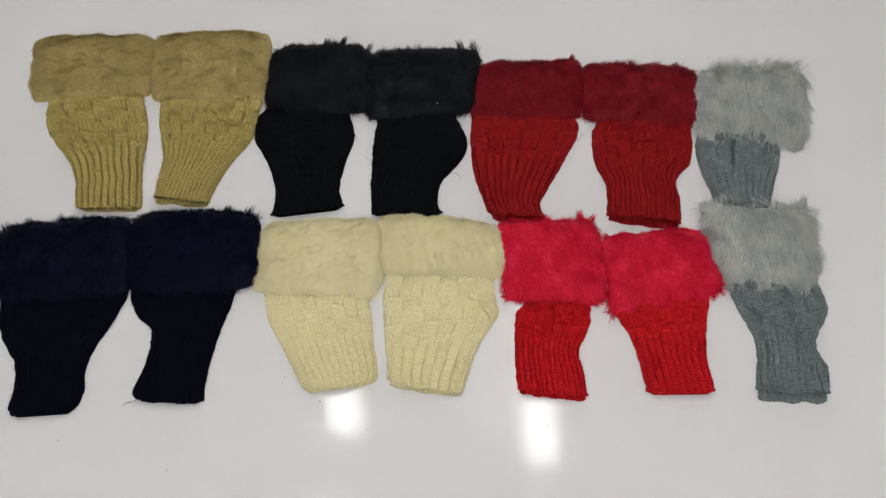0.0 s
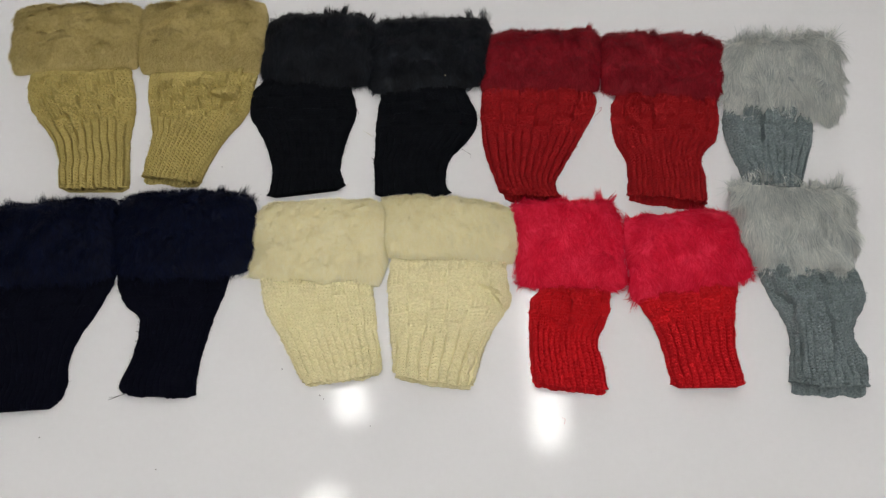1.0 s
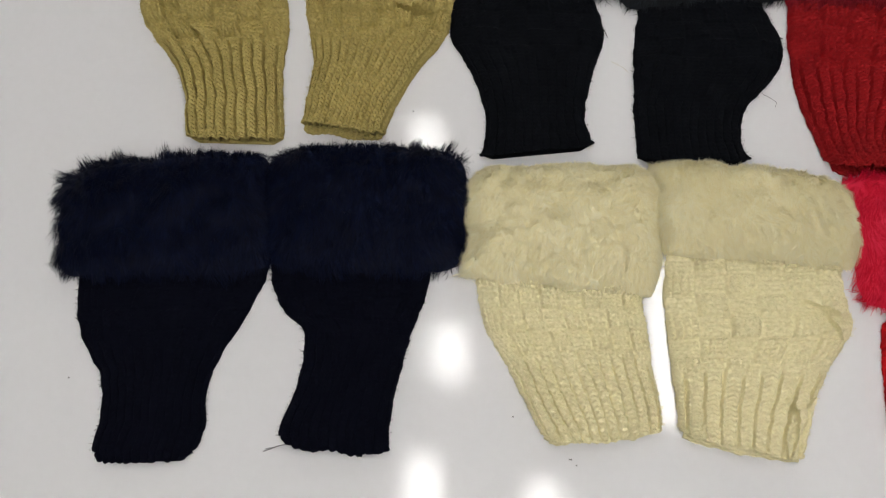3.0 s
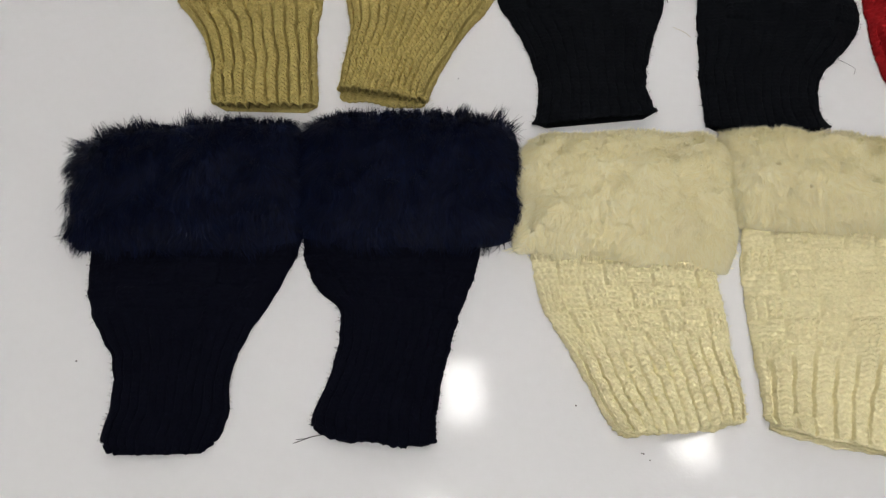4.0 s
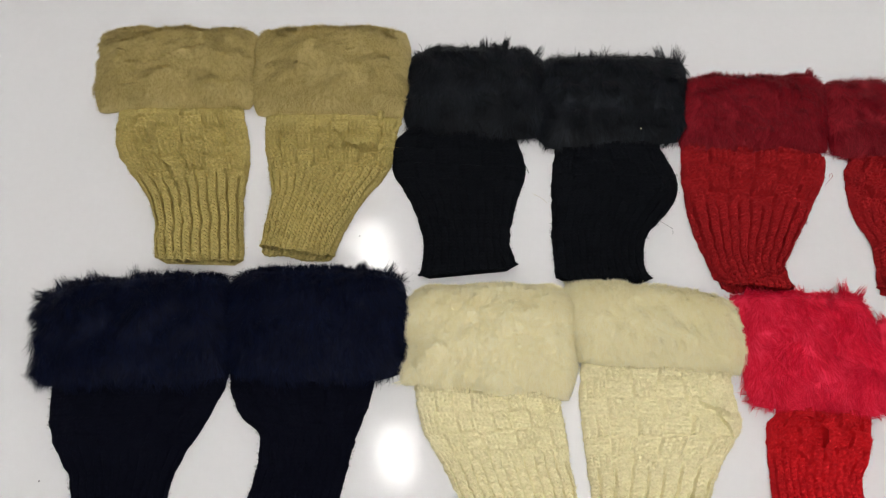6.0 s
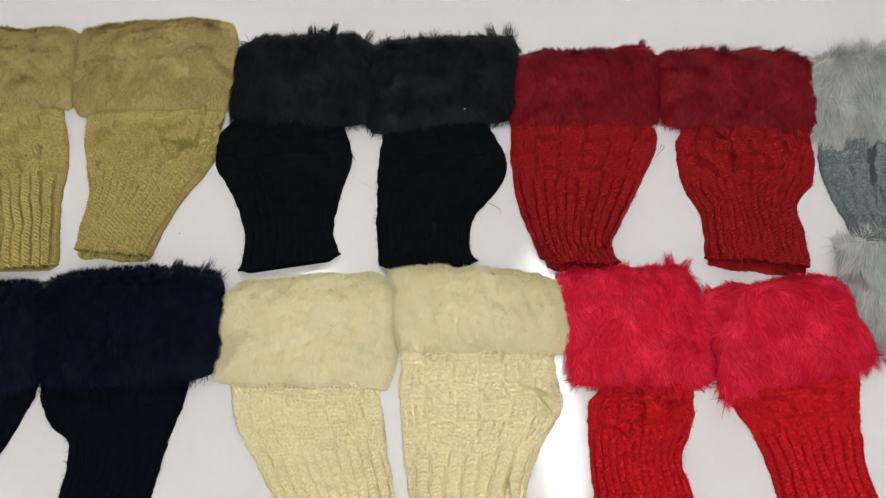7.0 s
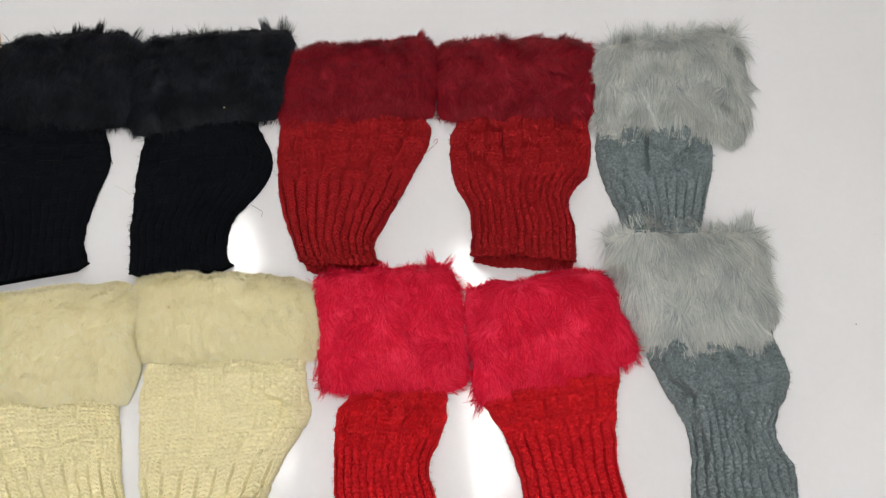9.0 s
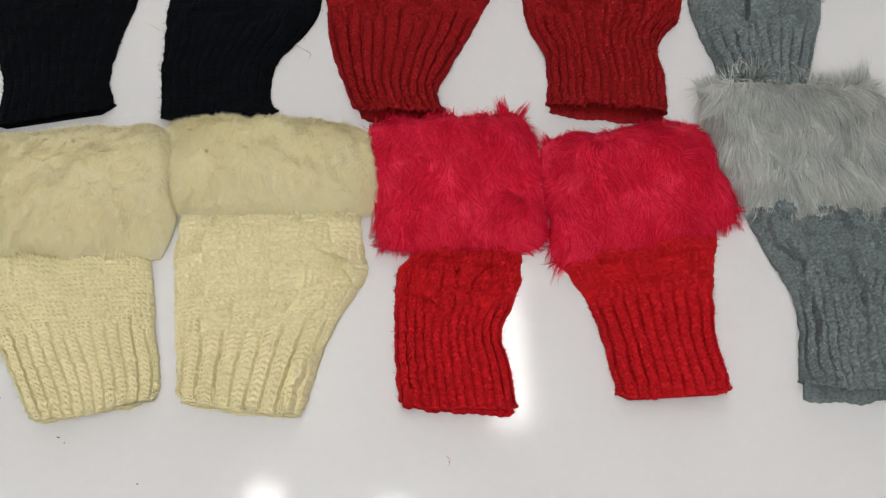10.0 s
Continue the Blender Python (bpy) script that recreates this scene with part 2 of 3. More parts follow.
    for depth in (0.0, 0.003, 0.007, 0.011):
        r = last.copy()
        r[:, :2] = mid[:2] + (r[:, :2] - mid[:2]) * (0.965 - 7 * depth) + up[:2] * (depth + 0.0002)
        r[:NU, 2] = np.maximum(r[:NU, 2] - 0.0026, 0.0016) * (1 - depth * 10) + 0.0016 * depth * 10
        r[NU:, 2] = 0.0014
        inner.append(r)
    ring = np.concatenate([ring, np.array(inner)], 0)
    n0, n1 = ring.shape[:2]
    idx = np.arange(n0 * n1).reshape(n0, n1)
    nxt = np.roll(idx, -1, 1)
    faces = np.stack([idx[:-1], idx[1:], nxt[1:], nxt[:-1]], -1).reshape(-1, 4)
    data = grid_mesh("knit_body", ring.reshape(-1, 3), faces)
    body = mesh_object("knit_body", data, KNIT[colour], root, f"{colour} basket-weave knit with ribbed wrist")
    # bound-off edge: a lumpy cord round the opening
    path = last[: NU : 2].copy()
    path[:, 2] -= 0.0006
    if back:
        # the under layer, seen past the open hem: inside face of the ribs
        nu, nv = 120, 26
        sb = np.linspace(0.03, 0.97, nu)
        vb = np.linspace(0.012, -back, nv)
        SB2, VB2 = np.meshgrid(sb, vb)
        way = up[:2]
        lo_l, lo_r = rail[-1, :2], rail[-1, 2:]
        XB = lo_l[0] * (1 - SB2) + lo_r[0] * SB2 + way[0] * VB2
        YB = lo_l[1] * (1 - SB2) + lo_r[1] * SB2 + way[1] * VB2
        ruff = np.clip(-VB2 / back, 0, 1)
        YB -= ruff * (0.0012 * Waves(rng, 0.02)(XB, XB * 0) + 0.0003 * np.cos(2 * np.pi * SB2 * ribs)) - 0.004 * ruff * np.abs(2 * SB2 - 1) ** 7
        ZB = 0.0016 + 0.0011 * (0.5 + 0.5 * np.cos(2 * np.pi * (SB2 * ribs + 0.5))) + 0.0004 * np.cos(2 * np.pi * VB2 / 0.0024)
        idb = np.arange(nu * nv).reshape(nv, nu)
        fb2 = np.stack([idb[:-1, :-1], idb[1:, :-1], idb[1:, 1:], idb[:-1, 1:]], -1).reshape(-1, 4)
        upper = np.stack([XB, YB, ZB], -1).reshape(-1, 3)
        lower = upper.copy()
        lower[:, 2] = 0.0003
        rimb = np.concatenate([idb[0, :], idb[1:, -1], idb[-1, -2::-1], idb[-2:0:-1, 0]])
        skirt = np.stack([rimb, np.roll(rimb, -1), np.roll(rimb, -1) + nu * nv, rimb + nu * nv], -1)
        allf = np.concatenate([fb2, fb2[:, ::-1] + nu * nv, skirt], 0)
        mesh_object("back_hem", grid_mesh("back_hem", np.concatenate([upper, lower]), allf), KNIT[colour], root, "inside of the open hem")
    # stray fibres along the yarn, most of them at the edges
    m = 500
    iv = rng.integers(4, NV - 2, m)
    iu = np.where(rng.random(m) < 0.55, np.where(rng.random(m) < 0.5, rng.integers(0, 8, m), NU - 1 - rng.integers(0, 8, m)), rng.integers(0, NU, m))
    q0 = top[iv, iu]
    out = rng.normal(size=(m, 3)) * 0.6
    out[:, 0] += np.where(iu < 12, -1.0, np.where(iu > NU - 13, 1.0, 0.0))
    out[:, 2] = np.abs(out[:, 2]) + 0.25
    out /= np.linalg.norm(out, axis=1)[:, None]
    span = rng.uniform(0.0010, 0.0028, m)[:, None]
    q1 = q0 + out * span * 0.55
    q2 = q1 + (out + 0.6 * rng.normal(size=(m, 3))) * span * 0.5
    q1[:, 2], q2[:, 2] = np.maximum(q1[:, 2], 0.0005), np.maximum(q2[:, 2], 0.0005)
    wv = np.cross(q2 - q0, rng.normal(size=(m, 3)))
    wv *= 0.00011 / (np.linalg.norm(wv, axis=1)[:, None] + 1e-12)
    fuzz = np.stack([q0 - wv, q0 + wv, q1 - wv, q1 + wv, q2], 1).reshape(-1, 3)
    o = np.arange(m)[:, None] * 5
    fuzz_faces = [tuple(f) for f in (o + [0, 1, 3, 2])] + [tuple(f) for f in (o + [2, 3, 4])]
    tagged(mesh_object("yarn_fuzz", grid_mesh("yarn_fuzz", fuzz, fuzz_faces), KNIT[colour], body), kind="stuff")
    hem = cord(path, 0.0010, 6, rng, lumps=ribs * 4)
    mesh_object("hem", hem, KNIT[colour], root, "bound-off edge of the yarn")
    return body


def cord(path, radius, sides, rng, lumps=0):
    n = len(path)
    tan = np.gradient(path, axis=0)
    tan /= np.linalg.norm(tan, axis=1)[:, None] + 1e-9
    sidev = np.cross(tan, (0, 0, 1.0))
    sidev /= np.linalg.norm(sidev, axis=1)[:, None] + 1e-9
    upv = np.cross(sidev, tan)
    a = np.linspace(0, 2 * np.pi, sides, endpoint=False)
    r = radius * (1 + (0.28 * np.sin(np.linspace(0, 2 * np.pi * lumps, n)) if lumps else 0) + 0.12 * rng.normal(size=n))
    taper = np.ones(n)
    taper[[0, -1]] = 0.35
    r = (r * taper)[:, None, None]
    pts = path[:, None] + r * (np.cos(a)[None, :, None] * sidev[:, None] + np.sin(a)[None, :, None] * upv[:, None])
    pts[..., 2] = np.maximum(pts[..., 2], 0.0003)
    idx = np.arange(n * sides).reshape(n, sides)
    nxt = np.roll(idx, -1, 1)
    faces = [tuple(f) for f in np.stack([idx[:-1], nxt[:-1], nxt[1:], idx[1:]], -1).reshape(-1, 4)]
    faces += [tuple(idx[0]), tuple(idx[-1][::-1])]
    return grid_mesh("cord", pts.reshape(-1, 3), faces)


def fur_cuff(corners, seed, height, hair, count, lay, wild, width, colour, root, bow=0.0, tufts=(), pull=(0.1, 0.4), curl=0.35, ruffle=0.05, clump=26, partings=0):
    """A pillow of backing cloth with a pile of fibres on it. corners: top left, top right, bottom right, bottom left."""
    rng = np.random.default_rng(seed)
    c = np.array(corners, float)
    lump = Waves(rng, 0.035)
    edgew = Waves(rng, 0.03)
    fold = Waves(rng, 0.013)

    def place(a, b):
        """a runs left to right, b from the top edge to the bottom."""
        p = ((1 - a) * (1 - b))[..., None] * c[0] + (a * (1 - b))[..., None] * c[1] + (a * b)[..., None] * c[2] + ((1 - a) * b)[..., None] * c[3]
        # rounded corners and slightly wavy sides
        round_a = 0.036 * np.abs(2 * b - 1) ** 6 * (2 * a - 1)
        ax = c[1] - c[0]
        by = c[0] - c[3]
        p = p - round_a[..., None] * ax
        p = p + ((bow * (1 - (2 * a - 1) ** 2) - 0.03 * np.abs(2 * a - 1) ** 6) * (1 - 2 * b))[..., None] * by
        w = 0.0016 * edgew(p[..., 0], p[..., 1])
        p = p + w[..., None]
        da = np.sqrt(np.clip(1 - np.abs(2 * a - 1) ** 4, 0, 1))
        db = np.sqrt(np.clip(1 - np.abs(2 * b - 1) ** 4, 0, 1))
        z = 0.002 + height * da * db * (1 + 0.10 * lump(p[..., 0], p[..., 1]) + ruffle * fold(p[..., 0], p[..., 1]))
        return np.concatenate([p, z[..., None]], -1)

    ga = 0.5 - 0.5 * np.cos(np.linspace(0, np.pi, 44))
    gb = 0.5 - 0.5 * np.cos(np.linspace(0, np.pi, 30))
    A, B = np.meshgrid(ga, gb)
    P = place(A, B)
    n0, n1 = A.shape
    idx = np.arange(n0 * n1).reshape(n0, n1)
    quads = np.stack([idx[:-1, :-1], idx[1:, :-1], idx[1:, 1:], idx[:-1, 1:]], -1).reshape(-1, 4)
    verts = P.reshape(-1, 3)
    rim = np.concatenate([idx[0, :], idx[1:, -1], idx[-1, -2::-1], idx[-2:0:-1, 0]])
    faces = [tuple(q) for q in quads] + [tuple(rim)]
    cuff = mesh_object("fur_cuff", grid_mesh("fur_cuff", verts, faces), FUR[colour], root, f"{colour} faux-fur cuff")
    # pile
    n = count
    a = 0.5 - 0.5 * np.cos(np.pi * (0.02 + 0.96 * rng.random(n)) ** 1.0)
    a = 0.75 * a + 0.25 * rng.random(n)
    b = 0.5 - 0.5 * np.cos(np.pi * rng.random(n))
    b = 0.75 * b + 0.25 * rng.random(n)
    brim = rng.random(n) < 0.04                               # a denser fringe along the fold
    b = np.where(brim, 0.06 * rng.random(n), b)
    e = 1e-3
    p = place(a, b)
    ta = place(np.clip(a + e, 0, 1), b) - place(np.clip(a - e, 0, 1), b)
    tb = place(a, np.clip(b + e, 0, 1)) - place(a, np.clip(b - e, 0, 1))
    nor = np.cross(tb, ta)
    nor /= np.linalg.norm(nor, axis=1)[:, None] + 1e-12
    nor[nor[:, 2] < 0] *= -1
    down = c[2] + c[3] - c[0] - c[1]
    down = np.r_[down / np.linalg.norm(down), 0.0]
    right = np.array([-down[1], down[0], 0.0])
    swirl = Waves(rng, 0.034)(p[:, 0], p[:, 1]) * 0.7 * curl + Waves(rng, 0.008)(p[:, 0], p[:, 1]) * 0.75 * curl
    swirl += 0.7 * np.sign(a - 0.5) * np.clip(np.abs(2 * a - 1) - 0.8, 0, 0.2) / 0.2
    flow = np.cos(swirl)[:, None] * down + np.sin(swirl)[:, None] * right
    flip = np.clip((0.075 - b) / 0.05, 0, 1)[:, None]          # the folded top edge is brushed outward
    flow = flow * (1 - flip) - down * flip * 0.9 + right * flip * (0.5 * swirl)[:, None]
    # short partings, where the pile falls open to either side
    open_up = np.zeros(n)
    for _ in range(partings):
        a0, b0, reach, tilt = rng.uniform(0.06, 0.94), rng.uniform(0.08, 0.62), rng.uniform(0.012, 0.045), rng.normal() * 0.35
        off = b - b0 - tilt * (a - a0) - 0.012 * np.sin(a * 60 + b0 * 90)
        w = np.exp(-(((a - a0) / reach) ** 4) - (off / 0.022) ** 2)
        flow = flow + down * (0.9 * w * np.where(off > 0, 1, -1))[:, None]
        open_up = np.maximum(open_up, w)
    flow = flow - nor * (flow * nor).sum(1)[:, None]
    # clumps pull their fibres together at the tips
    k = max(60, count // clump)
    ck = rng.integers(0, n, k)
    near = np.empty(n, int)
    for i in range(0, n, 2000):
        near[i : i + 2000] = ((p[i : i + 2000, None, :] - p[None, ck, :]) ** 2).sum(-1).argmin(1)
    lead = ck[near]
    rise = np.clip(1 - lay + (0.06 + 2.2 * ruffle) * Waves(rng, 0.02)(p[:, 0], p[:, 1]), 0.10, 1.0)
    d0 = nor * rise[:, None] + flow * lay + wild * rng.normal(size=(n, 3)) * 0.3
    d0 /= np.linalg.norm(d0, axis=1)[:, None]
    d1 = d0 * 0.55 + flow * (0.3 + 0.5 * lay) + wild * rng.normal(size=(n, 3)) * 0.25
    d1[:, 2] -= 0.12
    d1 /= np.linalg.norm(d1, axis=1)[:, None]
    ln = hair * rng.uniform(0.65, 1.15, n) * (1 + 0.22 * Waves(rng, 0.018)(p[:, 0], p[:, 1]))
    ln *= (1 - 0.5 * flip[:, 0]) * (1 - 0.25 * open_up)
    q1 = p + d0 * (ln * 0.45)[:, None]
    tip = q1 + d1 * (ln * 0.6)[:, None]
    tug = rng.uniform(*pull, n)[:, None]
    tug *= (np.abs(flip - flip[lead]) < 0.15)
    tip = tip * (1 - tug) + (tip[lead] + (p - p[lead]) * 0.2) * tug
    q1 = q1 * (1 - 0.35 * tug) + (q1[lead] + (p - p[lead]) * 0.6) * 0.35 * tug
    # stray tufts that stand out from the outline
    for ta_, tb_, tx, ty, far in tufts:
        close = np.exp(-(((a - ta_) / 0.03) ** 2 + ((b - tb_) / 0.03) ** 2)) > 0.35
        close &= rng.random(n) < 0.55
        way = np.array([tx, ty, 0.25]) / math.hypot(tx, ty, 0.25)
        span = far * rng.uniform(0.55, 1.1, n)[:, None]
        q1 = np.where(close[:, None], p + (way + 0.10 * rng.normal(size=(n, 3))) * span * 0.45, q1)
        tip = np.where(close[:, None], p + (way + 0.07 * rng.normal(size=(n, 3))) * span, tip)
    p0 = p - nor * 0.0008
    for q in (q1, tip):
        q[:, 2] = np.maximum(q[:, 2], 0.0006 + 0.0015 * rng.random(n))
    axis = tip - p0
    turn = 0.6 * nor + (0, 0, 0.7) + 0.18 * rng.normal(size=(n, 3))
    wv = np.cross(axis, turn)
    wv /= np.linalg.norm(wv, axis=1)[:, None] + 1e-12
    half = width * rng.uniform(0.6, 1.25, n)[:, None] * wv * 0.5
    strip = np.stack([p0 - half, p0 + half, q1 - half * 0.9, q1 + half * 0.9, tip], 1)
    o = (np.arange(n) * 5)[:, None]
    loops = np.concatenate([o + [0, 1, 3, 2], o + [2, 3, 4]], 1).astype(np.int32)
    data = bpy.data.meshes.new("fur_nap")
    data.vertices.add(n * 5)
    data.vertices.foreach_set("co", strip.astype(np.float32).ravel())
    data.loops.add(n * 7)
    data.loops.foreach_set("vertex_index", loops.ravel())
    data.polygons.add(n * 2)
    data.polygons.foreach_set("loop_start", (np.arange(n)[:, None] * 7 + [0, 4]).astype(np.int32).ravel())
    data.polygons.foreach_set("use_smooth", np.full(n * 2, True))
    data.update(calc_edges=True)
    # fibres are round: their normals lean from the pile's surface to their own side
    bend = nor * 1.0 + 0.22 * rng.normal(size=(n, 3))
    bend -= 0.45 * axis / (np.linalg.norm(axis, axis=1)[:, None] + 1e-9) * ((bend * axis).sum(1) / (np.linalg.norm(axis, axis=1) + 1e-9))[:, None]
    bend /= np.linalg.norm(bend, axis=1)[:, None]
    data.normals_split_custom_set_from_vertices(np.repeat(bend, 5, 0).tolist())
    pile = mesh_object("fur_nap", data, FUR[colour], cuff, f"{colour} fur fibres")
    tagged(pile, kind="stuff")
    return cuff


def mitten(colour, label, at, turn, rows, corners, seed, ribs=10, cuff=0.062, cells=6, creases=(), puff=0.006, gape=0.003, wave=0.08, rumple=1.0, back=0.0, fur=None, bow=0.0, tufts=(), thumb=()):
    root = new(f"{colour}_mitten")
    root.matrix_world = pose(at[0], at[1], 0.0, 0, 0, turn)
    tagged(root, label, "mitten", "fur-cuffed mittens on the table")
    knit_body(rows, seed, ribs, cuff, cells, creases, puff, gape, wave, rumple, back, colour, root, {"black": 0.3, "navy": 0.25, "cream": 0.92, "tan": 1.5, "grey": 1.1, "maroon": 1.2, "red": 1.2}.get(colour, 1.0))
    if thumb:
        p = np.array(thumb, float)
        run = np.linspace(0, len(p) - 1, 30)
        path = np.stack([np.interp(run, np.arange(len(p)), p[:, c]) for c in range(3)], 1)
        for _ in range(5):
            path[1:-1] = 0.25 * path[:-2] + 0.5 * path[1:-1] + 0.25 * path[2:]
        mesh_object("thumb_edge", cord(path, 0.0026, 10, np.random.default_rng(seed), lumps=7), KNIT[colour], root, "rolled edge of the thumb opening")
    fur_cuff(corners, seed + 500, colour=colour, root=root, bow=bow, tufts=tufts, **fur)
    return root


SHORN = dict(height=0.022, hair=0.0052, count=40000, lay=0.60, wild=0.70, width=0.00036, pull=(0.15, 0.5), curl=0.6, ruffle=0.03, clump=40, partings=45)
SHORT = dict(height=0.021, hair=0.0060, count=40000, lay=0.60, wild=0.70, width=0.00036, pull=(0.25, 0.65), curl=0.9, ruffle=0.045, clump=60, partings=22)
PLUSH = dict(height=0.020, hair=0.0110, count=26000, lay=0.62, wild=0.50, width=0.00042, pull=(0.05, 0.35), curl=0.7, ruffle=0.04)
VELVET = dict(height=0.017, hair=0.0078, count=30000, lay=0.72, wild=0.46, width=0.00038, pull=(0.05, 0.35), curl=0.6, ruffle=0.03, partings=5)
SILKY = dict(height=0.017, hair=0.0130, count=26000, lay=0.88, wild=0.30, width=0.00042, pull=(0.1, 0.5), curl=1.0, ruffle=0.03, clump=60)
SHAGGY = dict(height=0.017, hair=0.0270, count=24000, lay=0.84, wild=0.30, width=0.00050, pull=(0.35, 0.8), curl=0.65, ruffle=0.03, clump=70)

mitten(
    "tan", "mustard-tan knitted fingerless mitten with a short fur cuff", (-0.416, 0.476), 22.5,
    [(-0.060, 0.180, 0.053, 0.163), (-0.061, 0.159, 0.053, 0.140), (-0.064, 0.144, 0.054, 0.123), (-0.064, 0.125, 0.054, 0.103), (-0.056, 0.104, 0.051, 0.081), (-0.041, 0.073, 0.044, 0.056), (-0.035, 0.043, 0.040, 0.029), (-0.037, 0.022, 0.038, 0.007), (-0.037, 0.005, 0.036, -0.012)],
    [(-0.073, 0.264), (0.079, 0.232), (0.066, 0.144), (-0.083, 0.169)],
    seed=11, ribs=10, cuff=0.084, cells=6, creases=((-0.024, 0.160, -0.032, 0.126, 0.006, 0.003), (-0.033, 0.127, -0.014, 0.083, 0.0065, 0.003), (-0.014, 0.083, -0.012, 0.045, 0.003, 0.003),), fur=SHORN,
)
mitten(
    "tan", "mustard-tan knitted fingerless mitten with a curled hem", (-0.335, 0.499), 5.1,
    [(-0.054, 0.142, 0.071, 0.161), (-0.052, 0.122, 0.070, 0.137), (-0.048, 0.100, 0.069, 0.107), (-0.041, 0.078, 0.066, 0.086), (-0.034, 0.053, 0.049, 0.056), (-0.034, 0.028, 0.037, 0.026), (-0.034, 0.011, 0.032, 0.010), (-0.034, -0.002, 0.031, -0.004)],
    [(-0.082, 0.23), (0.069, 0.247), (0.08, 0.144), (-0.066, 0.132)],
    seed=12, back=0.0035, ribs=14, cuff=0.082, cells=8, creases=((0.015, 0.119, 0.039, 0.104, 0.006, 0.003), (0.038, 0.102, 0.062, 0.108, 0.005, 0.003), (0.050, 0.056, 0.035, 0.009, 0.005, 0.003),), gape=0.006, fur=SHORN, thumb=[(0.053, 0.146, 0.012), (0.053, 0.136, 0.011), (0.057, 0.129, 0.009), (0.064, 0.126, 0.008), (0.07, 0.13, 0.009), (0.071, 0.14, 0.011)],
)
mitten(
    "black", "black knitted fingerless mitten with a long-haired fur cuff", (-0.190, 0.506), 7.2,
    [(-0.058, 0.168, 0.032, 0.171), (-0.060, 0.146, 0.035, 0.149), (-0.071, 0.130, 0.041, 0.135), (-0.073, 0.114, 0.047, 0.116), (-0.070, 0.095, 0.048, 0.099), (-0.054, 0.068, 0.041, 0.071), (-0.042, 0.040, 0.036, 0.043), (-0.038, 0.018, 0.038, 0.021), (-0.041, -0.007, 0.043, 0.007)],
    [(-0.067, 0.229), (0.065, 0.238), (0.066, 0.14), (-0.065, 0.141)],
    seed=13, cuff=0.08, ribs=12, fur=SILKY, bow=0.04, tufts=((0.7, 0.03, 0.3, 1, 0.014), (0.55, 0.03, 0, 1, 0.012), (0.97, 0.04, 0.6, 1, 0.014)),
)
mitten(
    "black", "black knitted fingerless mitten with thumb side turned out", (-0.077, 0.523), 2.6,
    [(-0.050, 0.151, 0.042, 0.163), (-0.050, 0.130, 0.046, 0.142), (-0.049, 0.117, 0.052, 0.129), (-0.050, 0.100, 0.061, 0.113), (-0.049, 0.077, 0.062, 0.089), (-0.046, 0.051, 0.047, 0.062), (-0.045, 0.035, 0.037, 0.046), (-0.041, 0.011, 0.036, 0.021), (-0.038, -0.008, 0.043, 0.002)],
    [(-0.076, 0.222), (0.068, 0.243), (0.072, 0.148), (-0.064, 0.12)],
    seed=14, cuff=0.08, ribs=13, fur=SILKY, tufts=((0.93, 0.03, 0, 1, 0.018), (0.84, 0.03, -0.4, 1, 0.016), (0.97, 0.06, 0.3, 1, 0.014)),
)
mitten(
    "maroon", "dark red knitted mitten tapering to a narrow hem", (0.054, 0.540), 2.7,
    [(-0.066, 0.157, 0.060, 0.164), (-0.066, 0.135, 0.060, 0.143), (-0.066, 0.119, 0.065, 0.131), (-0.066, 0.103, 0.062, 0.113), (-0.063, 0.084, 0.053, 0.091), (-0.058, 0.056, 0.041, 0.062), (-0.048, 0.030, 0.028, 0.033), (-0.041, 0.014, 0.024, 0.017), (-0.032, -0.005, 0.031, -0.000)],
    [(-0.067, 0.209), (0.067, 0.229), (0.07, 0.143), (-0.069, 0.124)],
    seed=15, back=0.003, rumple=1.4, wave=0.14, tufts=((0.88, 0.04, 0.2, 1, 0.010),), ribs=11, cuff=0.082, cells=6, creases=((0.055, 0.062, 0.036, 0.034, 0.005, 0.004), (0.036, 0.034, 0.020, 0.018, 0.005, 0.004), (0.019, 0.011, -0.008, -0.001, 0.004, 0.003),), gape=0.006, fur=VELVET,
)
mitten(
    "maroon", "dark red knitted mitten with rumpled palm and open hem", (0.200, 0.556), 5.4,
    [(-0.053, 0.158, 0.059, 0.162), (-0.054, 0.136, 0.060, 0.140), (-0.059, 0.121, 0.062, 0.124), (-0.060, 0.104, 0.062, 0.106), (-0.058, 0.081, 0.057, 0.083), (-0.051, 0.063, 0.044, 0.067), (-0.044, 0.047, 0.039, 0.049), (-0.043, 0.029, 0.043, 0.030), (-0.044, 0.003, 0.041, -0.003)],
    [(-0.073, 0.219), (0.077, 0.223), (0.068, 0.13), (-0.072, 0.135)],
    seed=16, rumple=1.8, back=0.004, wave=0.22, ribs=15, cuff=0.082, cells=8, creases=((-0.038, 0.133, -0.020, 0.126, 0.006, 0.003), (-0.018, 0.127, -0.012, 0.098, 0.006, 0.003), (-0.012, 0.097, 0.005, 0.107, 0.005, 0.003), (-0.042, 0.093, -0.025, 0.082, 0.003, 0.004), (0.024, 0.060, 0.006, 0.044, 0.005, 0.004),), gape=0.007, fur=SILKY,
)
